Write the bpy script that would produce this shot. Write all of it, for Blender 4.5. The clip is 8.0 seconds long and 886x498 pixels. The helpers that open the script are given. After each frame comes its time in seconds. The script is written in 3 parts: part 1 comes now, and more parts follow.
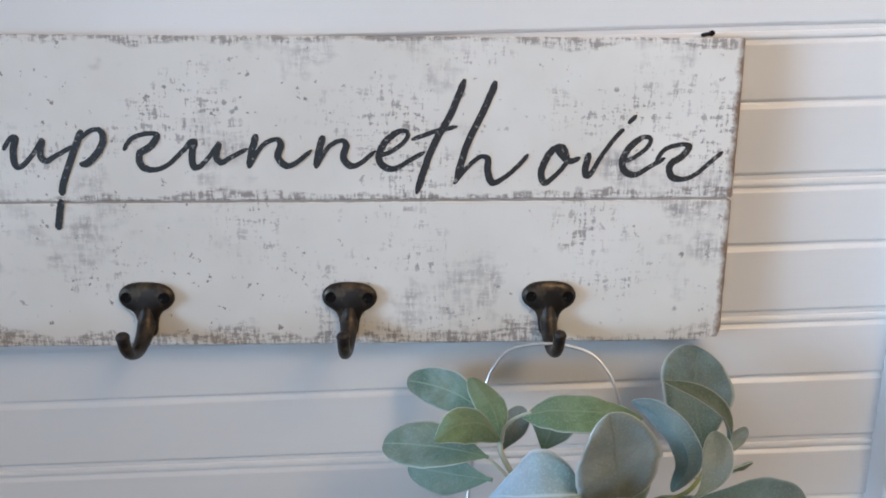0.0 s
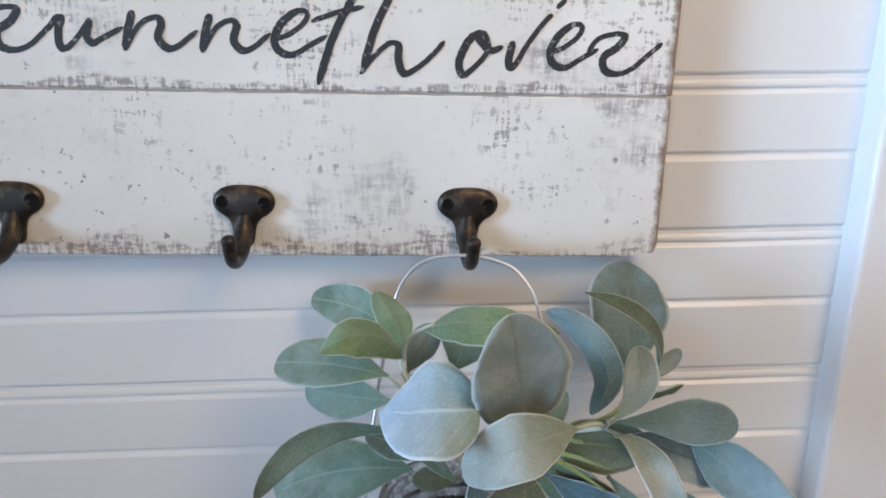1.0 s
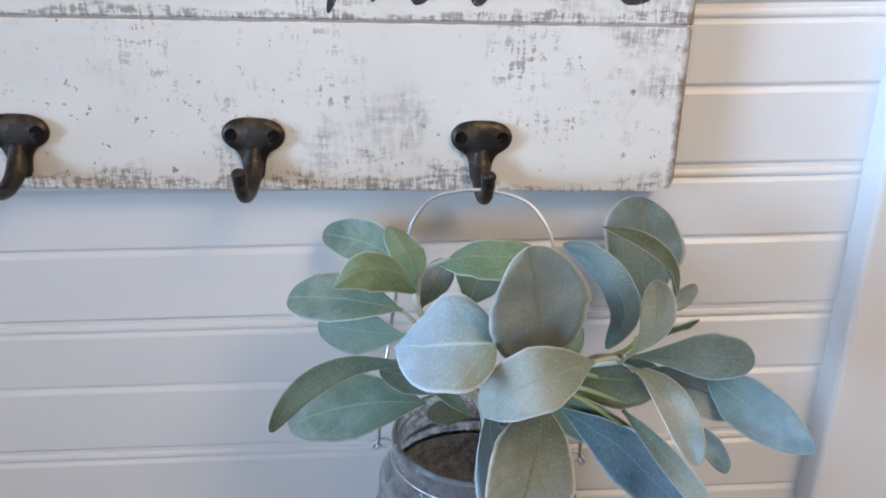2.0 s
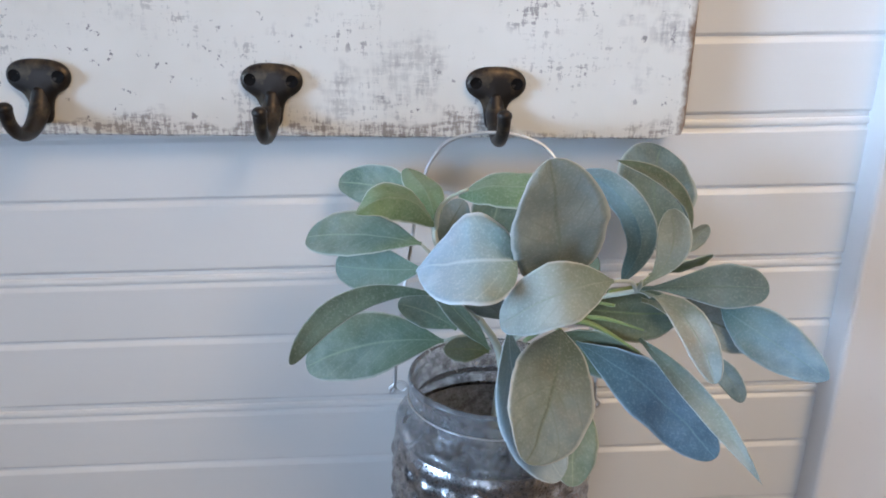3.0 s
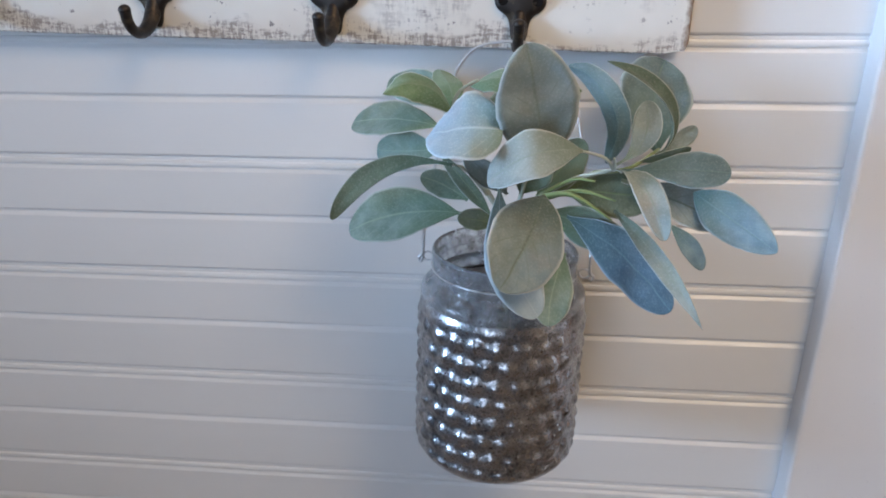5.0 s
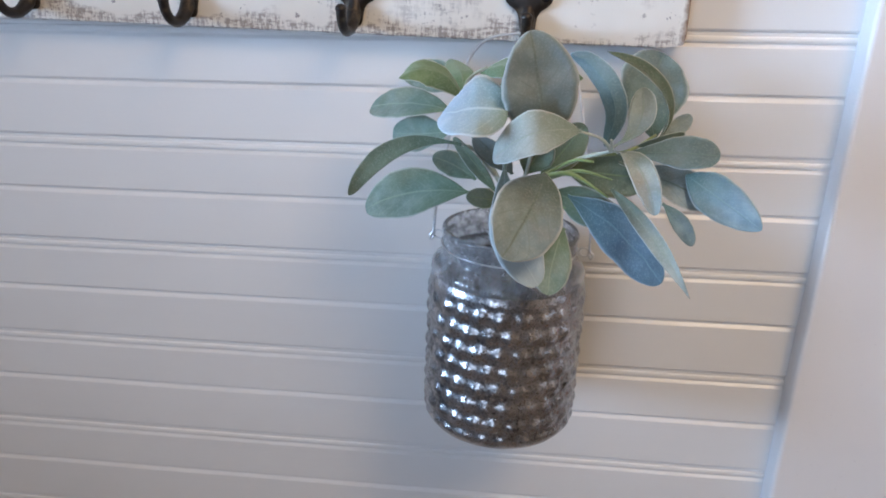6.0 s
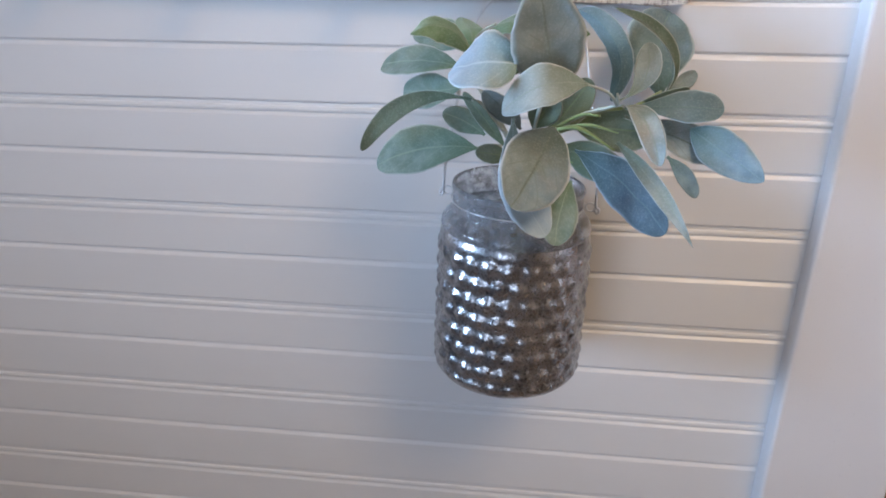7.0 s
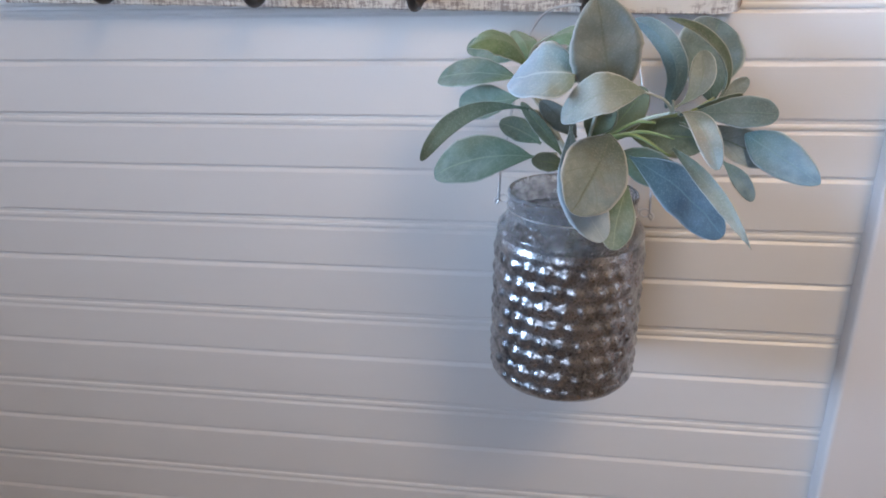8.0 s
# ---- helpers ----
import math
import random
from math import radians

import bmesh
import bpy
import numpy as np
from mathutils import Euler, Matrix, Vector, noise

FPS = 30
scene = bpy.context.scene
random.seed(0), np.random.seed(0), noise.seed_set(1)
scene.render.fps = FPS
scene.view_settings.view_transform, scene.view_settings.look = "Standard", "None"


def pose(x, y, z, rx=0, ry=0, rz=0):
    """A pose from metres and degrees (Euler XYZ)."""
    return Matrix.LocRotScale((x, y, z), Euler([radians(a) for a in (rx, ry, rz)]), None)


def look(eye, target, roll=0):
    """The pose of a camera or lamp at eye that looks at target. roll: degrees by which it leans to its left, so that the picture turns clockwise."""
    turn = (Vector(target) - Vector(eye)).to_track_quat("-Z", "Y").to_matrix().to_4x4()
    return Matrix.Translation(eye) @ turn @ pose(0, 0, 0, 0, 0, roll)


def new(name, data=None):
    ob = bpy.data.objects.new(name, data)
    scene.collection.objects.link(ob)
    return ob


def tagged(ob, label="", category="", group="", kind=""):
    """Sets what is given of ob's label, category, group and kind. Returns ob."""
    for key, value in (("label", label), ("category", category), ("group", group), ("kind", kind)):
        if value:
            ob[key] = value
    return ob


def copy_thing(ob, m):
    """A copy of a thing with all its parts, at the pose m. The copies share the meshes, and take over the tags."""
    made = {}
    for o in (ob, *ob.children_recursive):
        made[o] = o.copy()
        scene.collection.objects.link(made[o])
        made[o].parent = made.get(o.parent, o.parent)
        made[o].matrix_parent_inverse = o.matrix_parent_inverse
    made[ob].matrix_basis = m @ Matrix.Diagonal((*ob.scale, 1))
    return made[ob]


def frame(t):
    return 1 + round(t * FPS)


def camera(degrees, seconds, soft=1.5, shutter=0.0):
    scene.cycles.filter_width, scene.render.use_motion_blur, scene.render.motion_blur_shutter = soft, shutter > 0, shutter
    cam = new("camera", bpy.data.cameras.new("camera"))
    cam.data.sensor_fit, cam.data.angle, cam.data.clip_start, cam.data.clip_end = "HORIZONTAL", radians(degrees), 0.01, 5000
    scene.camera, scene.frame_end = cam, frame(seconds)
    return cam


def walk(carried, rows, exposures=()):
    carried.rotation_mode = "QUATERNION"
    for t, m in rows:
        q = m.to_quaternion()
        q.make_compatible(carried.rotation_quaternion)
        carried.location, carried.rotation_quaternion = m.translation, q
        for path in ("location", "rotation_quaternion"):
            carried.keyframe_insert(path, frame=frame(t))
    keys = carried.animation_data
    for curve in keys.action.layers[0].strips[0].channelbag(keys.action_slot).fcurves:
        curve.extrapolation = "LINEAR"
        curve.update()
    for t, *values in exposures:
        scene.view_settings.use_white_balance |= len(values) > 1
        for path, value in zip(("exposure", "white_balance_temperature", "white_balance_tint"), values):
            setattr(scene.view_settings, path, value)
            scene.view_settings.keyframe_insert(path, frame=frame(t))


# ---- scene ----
cam = camera(58.1, 8.0, 1.8)
PATH = [
    (0, (-0.186, -0.488, 1.62), (-0.128, 1.457, 1.157), 0.4),
    (0.5, (-0.165, -0.475, 1.598), (-0.101, 1.468, 1.126), 0.1),
    (1, (-0.146, -0.449, 1.575), (-0.029, 1.472, 1.03), 1.6),
    (1.5, (-0.141, -0.442, 1.569), (-0.012, 1.442, 0.91), 1.7),
    (1.7, (-0.147, -0.442, 1.573), (-0.027, 1.429, 0.877), 1.7),
    (2.8, (-0.156, -0.459, 1.539), (-0.05, 1.443, 0.928), 1.5),
    (3, (-0.161, -0.462, 1.533), (-0.044, 1.429, 0.892), 1.5),
    (3.5, (-0.167, -0.473, 1.52), (-0.022, 1.4, 0.834), 1.1),
    (4, (-0.151, -0.49, 1.513), (-0.08, 1.375, 0.794), 2.0),
    (4.5, (-0.123, -0.525, 1.513), (-0.214, 1.339, 0.793), 1.1),
    (6, (-0.098, -0.598, 1.505), (-0.295, 1.267, 0.81), 2.5),
    (6.5, (-0.095, -0.608, 1.501), (-0.284, 1.246, 0.774), 2.6),
    (7, (-0.098, -0.617, 1.496), (-0.305, 1.225, 0.746), 2.3),
    (7.5, (-0.105, -0.63, 1.496), (-0.353, 1.21, 0.751), 2.0),
    (8, (-0.114, -0.635, 1.496), (-0.402, 1.209, 0.778), 0.7),
]
walk(cam, [(t, look(eye, target, roll)) for t, eye, target, roll in PATH], [(0.0, -0.20, 6150, 11), (1.5, 0.09, 6050, 12), (3.5, 0.02, 5950, 12), (4.5, -0.02, 5900, 12), (6.0, 0.13, 5950, 14), (8.0, 0.06, 6000, 16)])

# ---- light ----
world = bpy.data.worlds.new("world")
world.use_nodes = True
scene.world = world
sky = world.node_tree.nodes.new("ShaderNodeTexSky")
sky.sky_type, sky.sun_disc, sky.sun_elevation, sky.sun_rotation = "NISHITA", False, radians(35), radians(200)
world.node_tree.links.new(sky.outputs[0], world.node_tree.nodes["Background"].inputs[0])
world.node_tree.nodes["Background"].inputs[1].default_value = 0.1


def area_lamp(name, eye, target, power, colour, size, size_y=None):
    data = bpy.data.lights.new(name, "AREA")
    data.energy, data.color, data.size = power, colour, size
    data.shape = "RECTANGLE" if size_y else "DISK"
    if size_y:
        data.size_y = size_y
    lamp = new(name, data)
    lamp.matrix_world = look(eye, target)
    return lamp


CEILING_LAMP = (0.35, -0.86, 2.18)
bulb = bpy.data.lights.new("ceiling_bulb_glow", "POINT")
bulb.energy, bulb.color, bulb.shadow_soft_size = 19.5, (1.0, 0.745, 0.46), 0.19
new("ceiling_bulb_glow", bulb).location = CEILING_LAMP
daylight = area_lamp("window_daylight", (-2.27, -1.25, 1.75), (1.3, 0.0, 1.74), 6.7, (0.50, 0.72, 1.0), 1.0, 0.9)
daylight.data.spread = radians(33)
# added cool fill from behind: softens shadows, puts dim bars on the jar
area_lamp("rear_window_daylight", (-0.95, -2.74, 1.60), (0.0, 0.0, 1.95), 1.8, (0.50, 0.72, 1.0), 1.1, 1.1).data.spread = radians(56)

# ---- materials ----


class Nodes:
    """Short hand for one node material."""

    def __init__(self, name, rough=0.5, metal=0.0):
        self.mat = bpy.data.materials.new(name)
        self.mat.use_nodes = True
        self.tree = self.mat.node_tree
        self.bsdf = self.tree.nodes["Principled BSDF"]
        self.bsdf.inputs["Roughness"].default_value = rough
        self.bsdf.inputs["Metallic"].default_value = metal

    def node(self, kind, **settings):
        made = self.tree.nodes.new(kind)
        for key, value in settings.items():
            if key in made.inputs:
                made.inputs[key].default_value = value
        return made

    def link(self, a, b):
        self.tree.links.new(a, b)
        return self

    def coords(self, scale=(1, 1, 1), which="Object", turn=(0, 0, 0)):
        tex, mapping = self.node("ShaderNodeTexCoord"), self.node("ShaderNodeMapping")
        mapping.inputs["Scale"].default_value = scale
        mapping.inputs["Rotation"].default_value = turn
        self.link(tex.outputs[which], mapping.inputs[0])
        return mapping.outputs[0]

    def noise(self, size, detail=4.0, rough=0.55, vector=None, distort=0.0, apart=False):
        """apart: alike pieces that share a mesh each get their own pattern."""
        made = self.node("ShaderNodeTexNoise", Scale=size, Detail=detail, Roughness=rough, Distortion=distort)
        if apart:
            made.noise_dimensions = "4D"
            self.link(self.math("MULTIPLY", self.node("ShaderNodeObjectInfo").outputs["Random"], 53.0), made.inputs["W"])
        self.link(vector or self.coords(), made.inputs["Vector"])
        return made.outputs["Fac"]

    def ramp(self, value, *stops):
        made = self.node("ShaderNodeValToRGB")
        els = made.color_ramp.elements
        while len(els) < len(stops):
            els.new(0.5)
        for el, (at, colour) in zip(els, stops):
            el.position = at
            el.color = (colour, colour, colour, 1) if isinstance(colour, (int, float)) else (*colour, 1)
        self.link(value, made.inputs[0])
        return made.outputs[0]

    def mix(self, factor, a, b, mode="MIX"):
        made = self.node("ShaderNodeMix")
        made.data_type, made.blend_type = "RGBA", mode
        for value, slot in ((factor, 0), (a, 6), (b, 7)):
            if isinstance(value, (int, float)):
                made.inputs[slot].default_value = value
            elif isinstance(value, tuple):
                made.inputs[slot].default_value = (*value, 1)
            else:
                self.link(value, made.inputs[slot])
        return made.outputs[2]

    def math(self, op, a, b=0.0):
        made = self.node("ShaderNodeMath")
        made.operation = op
        for value, slot in ((a, 0), (b, 1)):
            if isinstance(value, (int, float)):
                made.inputs[slot].default_value = value
            else:
                self.link(value, made.inputs[slot])
        return made.outputs[0]

    def bump(self, height, strength, distance=0.001):
        made = self.node("ShaderNodeBump", Strength=strength, Distance=distance)
        self.link(height, made.inputs["Height"])
        self.link(made.outputs[0], self.bsdf.inputs["Normal"])
        return self

    def colour(self, value):
        self.set("Base Color", value)
        return self

    def set(self, slot, value):
        if isinstance(value, tuple):
            self.bsdf.inputs[slot].default_value = (*value, 1)
        elif isinstance(value, (int, float)):
            self.bsdf.inputs[slot].default_value = value
        else:
            self.link(value, self.bsdf.inputs[slot])
        return self


def painted_white(name, tone=(0.80, 0.79, 0.77), rough=0.42):
    n = Nodes(name, rough)
    broad = n.noise(9, 3, 0.5, n.coords((0.35, 1, 1)), apart=True)
    fine = n.noise(160, 4, 0.6, n.coords((0.12, 1, 1)), apart=True)
    dark = tuple(c * 0.9 for c in tone)
    shade = n.mix(n.ramp(broad, (0.1, 0.0), (0.9, 1.0)), dark, tone)
    shade = n.mix(n.math("MULTIPLY", n.node("ShaderNodeObjectInfo").outputs["Random"], 0.35), shade, dark)
    specks = n.ramp(n.noise(420, 2), (0.70, 0.0), (0.76, 0.5))
    n.colour(n.mix(specks, shade, tuple(c * 0.8 for c in tone)))
    n.set("Roughness", n.ramp(fine, (0.2, rough - 0.02), (0.8, rough + 0.06)))
    return n.bump(n.mix(0.5, fine, broad), 0.35, 0.0006).mat


def distressed_paint():
    n = Nodes("distressed_white_paint", 0.62)
    tone = n.mix(n.ramp(n.noise(14, 3), (0.35, 0.0), (0.7, 1.0)), (0.72, 0.69, 0.63), (0.80, 0.78, 0.73))
    # rubbed patches: broad clouds broken up by fine blocky scratches along and across the board
    cloud = n.noise(13, 3, 0.6, n.coords((1, 1, 1.3)))
    along = n.noise(210, 4, 0.75, n.coords((0.30, 1, 1.3)))
    across = n.noise(260, 4, 0.7, n.coords((1.3, 1, 0.30)))
    streaks = n.mix(0.5, along, across)
    worn = n.math("MULTIPLY", n.ramp(cloud, (0.50, 0.0), (0.62, 1.0)), n.ramp(streaks, (0.535, 0.0), (0.56, 1.0)))
    flecks = n.math("MULTIPLY", n.ramp(n.noise(150, 4, 0.7, n.coords((0.9, 1, 0.9))), (0.64, 0.0), (0.665, 1.0)), n.ramp(n.noise(9, 2), (0.38, 0.1), (0.55, 1.0)))
    haze = n.math("MULTIPLY", n.ramp(n.noise(15, 4, 0.65, n.coords((0.8, 1, 1), turn=(0, 0.5, 0))), (0.56, 0.0), (0.68, 0.72)), n.ramp(streaks, (0.44, 0.05), (0.55, 1.0)))
    rubbed = n.math("MAXIMUM", n.math("MAXIMUM", n.math("MULTIPLY", worn, 0.7), n.math("MULTIPLY", flecks, 0.85)), haze)
    wood = n.mix(n.noise(60, 3), (0.11, 0.095, 0.10), (0.30, 0.275, 0.275))
    base = n.mix(rubbed, tone, wood)
    # the long lower edge and the ends are sanded to the wood; uv holds the distance from the edges
    uv = n.node("ShaderNodeUVMap")
    split = n.node("ShaderNodeSeparateXYZ")
    n.link(uv.outputs[0], split.inputs[0])
    ends, rims = split.outputs[0], split.outputs[1]
    ragged = n.math("MULTIPLY", n.noise(95, 5, 0.7), 1.0)
    end_mask = n.ramp(n.math("SUBTRACT", ends, n.math("MULTIPLY", n.ramp(ragged, (0.42, 0.0), (0.75, 1.0)), 0.0035)), (0.0, 1.0), (0.0010, 0.0))
    rim_mask = n.math("MULTIPLY", n.ramp(n.math("SUBTRACT", rims, n.math("MULTIPLY", n.ramp(n.noise(26, 3), (0.35, 0.0), (0.75, 1.0)), 0.021)), (0.0, 1.0), (0.003, 0.0)), n.ramp(streaks, (0.47, 0.05), (0.54, 1.0)))
    bare = n.mix(n.noise(40, 4, 0.6, n.coords((0.2, 1, 1))), (0.13, 0.075, 0.045), (0.30, 0.21, 0.15))
    base = n.mix(n.math("MULTIPLY", rim_mask, 0.75), base, n.mix(0.4, wood, bare))
    base = n.mix(end_mask, base, bare)
    n.colour(base)
    return n.bump(n.mix(0.5, streaks, n.math("SUBTRACT", 1.0, rubbed)), 0.4, 0.0008).mat


def bare_wood(name, dark, light):
    n = Nodes(name, 0.7)
    grain = n.noise(30, 5, 0.6, n.coords((0.15, 1, 1)), 0.6)
    n.colour(n.mix(grain, dark, light))
    return n.bump(n.noise(120, 4, 0.6, n.coords((0.1, 1, 1))), 0.4, 0.0006).mat


def black_paint():
    n = Nodes("black_brush_paint", 0.6)
    n.colour(n.mix(n.ramp(n.noise(300, 4, 0.7), (0.60, 0.0), (0.66, 0.8)), (0.022, 0.024, 0.028), (0.34, 0.33, 0.33)))
    return n.bump(n.noise(260, 3), 0.3, 0.0004).mat


def dark_bronze():
    n = Nodes("dark_bronze", 0.36, 0.85)
    rub = n.ramp(n.noise(75, 4, 0.6), (0.50, 0.0), (0.72, 1.0))
    n.colour(n.mix(rub, (0.045, 0.038, 0.034), (0.17, 0.125, 0.08)))
    n.set("Roughness", n.ramp(n.noise(120, 3), (0.3, 0.36), (0.7, 0.52)))
    return n.bump(n.noise(500, 3), 0.25, 0.0004).mat


def plain_metal(name, colour, rough):
    n = Nodes(name, rough, 1.0)
    n.colour(n.mix(n.noise(200, 3), tuple(c * 0.75 for c in colour), colour))
    return n.mat


def silvered_glass():
    """Thin glass over old silvering: bright where the silver holds, near black where it has gone."""
    n = Nodes("silvered_glass", 0.10, 0.9)
    blots = n.noise(340, 5, 0.75)
    fine = n.noise(700, 3, 0.6)
    broad = n.noise(38, 3, 0.6)
    loss = n.math("MAXIMUM", n.ramp(n.mix(0.4, blots, broad), (0.45, 0.0), (0.62, 1.0)), n.ramp(fine, (0.58, 0.0), (0.66, 0.8)))
    n.colour(n.mix(loss, (0.46, 0.455, 0.46), (0.05, 0.049, 0.05)))
    n.set("Metallic", n.ramp(loss, (0.0, 0.97), (1.0, 0.75)))
    n.set("Roughness", n.ramp(blots, (0.35, 0.22), (0.7, 0.38)))
    n.set("Coat Weight", 0.2)
    n.set("Coat Roughness", 0.06)
    return n.bump(n.noise(170, 4), 0.3, 0.0012).mat


def smoky_glass():
    n = Nodes("smoky_clear_glass", 0.05)
    film = n.ramp(n.noise(150, 5, 0.75), (0.42, 0.0), (0.66, 1.0))
    n.colour(n.mix(film, (0.86, 0.88, 0.90), (0.34, 0.35, 0.37)))
    n.set("Transmission Weight", n.ramp(film, (0.0, 0.95), (1.0, 0.60)))
    n.set("IOR", 1.45)
    n.set("Roughness", n.ramp(n.noise(200, 4), (0.35, 0.06), (0.7, 0.30)))
    return n.bump(n.noise(180, 3), 0.3, 0.0008).mat


def clouded_silver():
    """The dull back of the silvering: grey, blotched and only half metallic."""
    n = Nodes("clouded_silver", 0.42, 0.35)
    n.colour(n.mix(n.ramp(n.noise(180, 5, 0.75), (0.38, 0.0), (0.62, 1.0)), (0.22, 0.225, 0.24), (0.62, 0.63, 0.66)))
    return n.bump(n.noise(170, 4), 0.3, 0.001).mat


def leaf_felt(name, deep, pale, vein, rim):
    """Soft, felted leaf: midrib and side veins follow the leaf's own uv."""
    n = Nodes(name, 0.78)
    uv = n.node("ShaderNodeUVMap")
    split = n.node("ShaderNodeSeparateXYZ")
    n.link(uv.outputs[0], split.inputs[0])
    across = n.math("ABSOLUTE", n.math("SUBTRACT", split.outputs[0], 0.5))
    along = split.outputs[1]
    near_base = n.ramp(along, (0.0, 0.85), (0.6, 0.0))
    random_tone = n.node("ShaderNodeObjectInfo").outputs["Random"]
    cloud = n.noise(55, 4, 0.6)
    fuzz = n.noise(900, 3, 0.6)
    tone = n.mix(n.ramp(cloud, (0.38, 0.0), (0.62, 1.0)), deep, pale)
    tone = n.mix(n.math("MULTIPLY", n.ramp(n.noise(22, 2), (0.45, 0.0), (0.7, 1.0)), 0.5), tone, vein)
    # dyed cloth: brownish and bluish clouds over the green
    tone = n.mix(n.math("MULTIPLY", n.ramp(n.noise(34, 3, 0.6), (0.50, 0.0), (0.66, 1.0)), 0.45), tone, (deep[0] * 1.5, deep[1] * 1.05, deep[2] * 0.85))
    tone = n.mix(n.math("MULTIPLY", n.ramp(n.noise(27, 3, 0.6, n.coords((1, 1, 1), turn=(0.7, 0.4, 1.1))), (0.52, 0.0), (0.68, 1.0)), 0.45), tone, (pale[0] * 0.75, pale[1] * 0.95, pale[2] * 1.2))
    # much darker and a little greener towards the start of the uv
    tone = n.mix(near_base, tone, tuple(0.38 * c * g for c, g in zip(vein, (0.9, 1.15, 0.75))))
    ribs = n.math("SINE", n.math("MULTIPLY", n.math("SUBTRACT", along, n.math("MULTIPLY", across, 0.7)), 46.0))
    rib_mask = n.math("MULTIPLY", n.ramp(ribs, (0.86, 0.0), (1.0, 0.35)), n.ramp(cloud, (0.4, 0.2), (0.6, 1.0)))
    mid = n.ramp(across, (0.0, 0.95), (0.03, 0.0))
    edge = n.ramp(across, (0.458, 0.0), (0.488, 0.95))
    tone = n.mix(n.math("MAXIMUM", rib_mask, mid), tone, vein)
    tone = n.mix(edge, tone, rim)
    tone = n.mix(n.math("MULTIPLY", random_tone, 0.25), tone, pale)
    tone = n.mix(n.ramp(fuzz, (0.5, 0.0), (0.75, 0.25)), tone, rim)
    n.colour(tone)
    n.set("Sheen Weight", 0.25)
    n.set("Specular IOR Level", 0.2)
    return n.bump(n.mix(0.6, fuzz, n.math("ADD", rib_mask, mid)), 0.45, 0.0006).mat


WALL_WHITE = painted_white("white_semigloss_paint", rough=0.29)
CASING_WHITE = painted_white("casing_white_paint", (0.79, 0.77, 0.76), 0.5)
# unseen rear wall, toned down to darken the middle of the jar's reflection
ROOM_PAINT = painted_white("dulled_reflected_wall", (0.36, 0.335, 0.32), 0.7)
# pale so that the unseen right wall throws fill and brightens the jar's edge
BOUNCE_PAINT = painted_white("bounce_wall_paint", (0.78, 0.75, 0.71), 0.7)
# unseen left wall, kept dark for the dark left of the jar's reflection
DARK_REFLECTED = painted_white("dark_reflected_wall", (0.20, 0.19, 0.19), 0.7)
CEILING_PAINT = painted_white("ceiling_paint", (0.82, 0.80, 0.78), 0.8)
SIGN_PAINT = distressed_paint()
SIGN_WOOD = bare_wood("sign_board_wood", (0.12, 0.07, 0.04), (0.32, 0.22, 0.14))
JOINT_WOOD = bare_wood("joint_wood", (0.20, 0.17, 0.15), (0.50, 0.46, 0.42))
FLOOR_WOOD = bare_wood("floor_wood", (0.30, 0.26, 0.23), (0.47, 0.42, 0.38))
DOOR_WOOD = bare_wood("orange_pine", (0.34, 0.15, 0.05), (0.50, 0.25, 0.10))
LETTER_BLACK = black_paint()
BRONZE = dark_bronze()
SCREW_DARK = plain_metal("near_black_metal", (0.022, 0.02, 0.02), 0.75)
STEEL = plain_metal("steel_wire", (0.80, 0.80, 0.80), 0.42)
SILVER = silvered_glass()
GLASS = smoky_glass()
CLOUDED = clouded_silver()
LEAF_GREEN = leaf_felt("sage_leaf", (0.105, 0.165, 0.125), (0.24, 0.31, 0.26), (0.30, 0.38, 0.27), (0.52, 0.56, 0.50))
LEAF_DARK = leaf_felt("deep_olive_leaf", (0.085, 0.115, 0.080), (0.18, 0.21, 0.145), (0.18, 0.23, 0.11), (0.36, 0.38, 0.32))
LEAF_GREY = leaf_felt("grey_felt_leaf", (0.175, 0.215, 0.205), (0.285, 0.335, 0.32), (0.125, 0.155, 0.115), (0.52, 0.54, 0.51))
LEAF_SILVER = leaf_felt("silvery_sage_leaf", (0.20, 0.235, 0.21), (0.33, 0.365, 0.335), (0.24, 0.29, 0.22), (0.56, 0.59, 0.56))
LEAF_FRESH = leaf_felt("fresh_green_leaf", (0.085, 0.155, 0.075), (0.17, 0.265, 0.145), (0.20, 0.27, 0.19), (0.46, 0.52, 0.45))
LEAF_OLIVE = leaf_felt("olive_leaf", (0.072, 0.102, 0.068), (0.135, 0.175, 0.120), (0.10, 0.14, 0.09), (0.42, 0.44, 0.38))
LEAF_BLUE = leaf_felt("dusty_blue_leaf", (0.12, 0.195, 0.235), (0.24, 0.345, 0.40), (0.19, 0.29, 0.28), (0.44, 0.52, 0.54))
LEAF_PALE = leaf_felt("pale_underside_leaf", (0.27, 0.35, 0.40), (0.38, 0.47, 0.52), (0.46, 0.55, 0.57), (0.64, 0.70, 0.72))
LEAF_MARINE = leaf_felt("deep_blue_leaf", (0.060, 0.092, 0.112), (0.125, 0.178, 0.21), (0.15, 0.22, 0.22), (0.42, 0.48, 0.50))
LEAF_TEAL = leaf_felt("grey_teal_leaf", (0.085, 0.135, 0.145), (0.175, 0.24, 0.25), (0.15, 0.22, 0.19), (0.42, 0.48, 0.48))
STEM_GREEN = leaf_felt("yellow_green_stem", (0.10, 0.15, 0.03), (0.18, 0.24, 0.065), (0.20, 0.26, 0.08), (0.24, 0.30, 0.12))
STEM_SAGE = leaf_felt("sage_stem", (0.20, 0.25, 0.16), (0.34, 0.38, 0.28), (0.36, 0.40, 0.30), (0.45, 0.48, 0.40))

# ---- building blocks ----


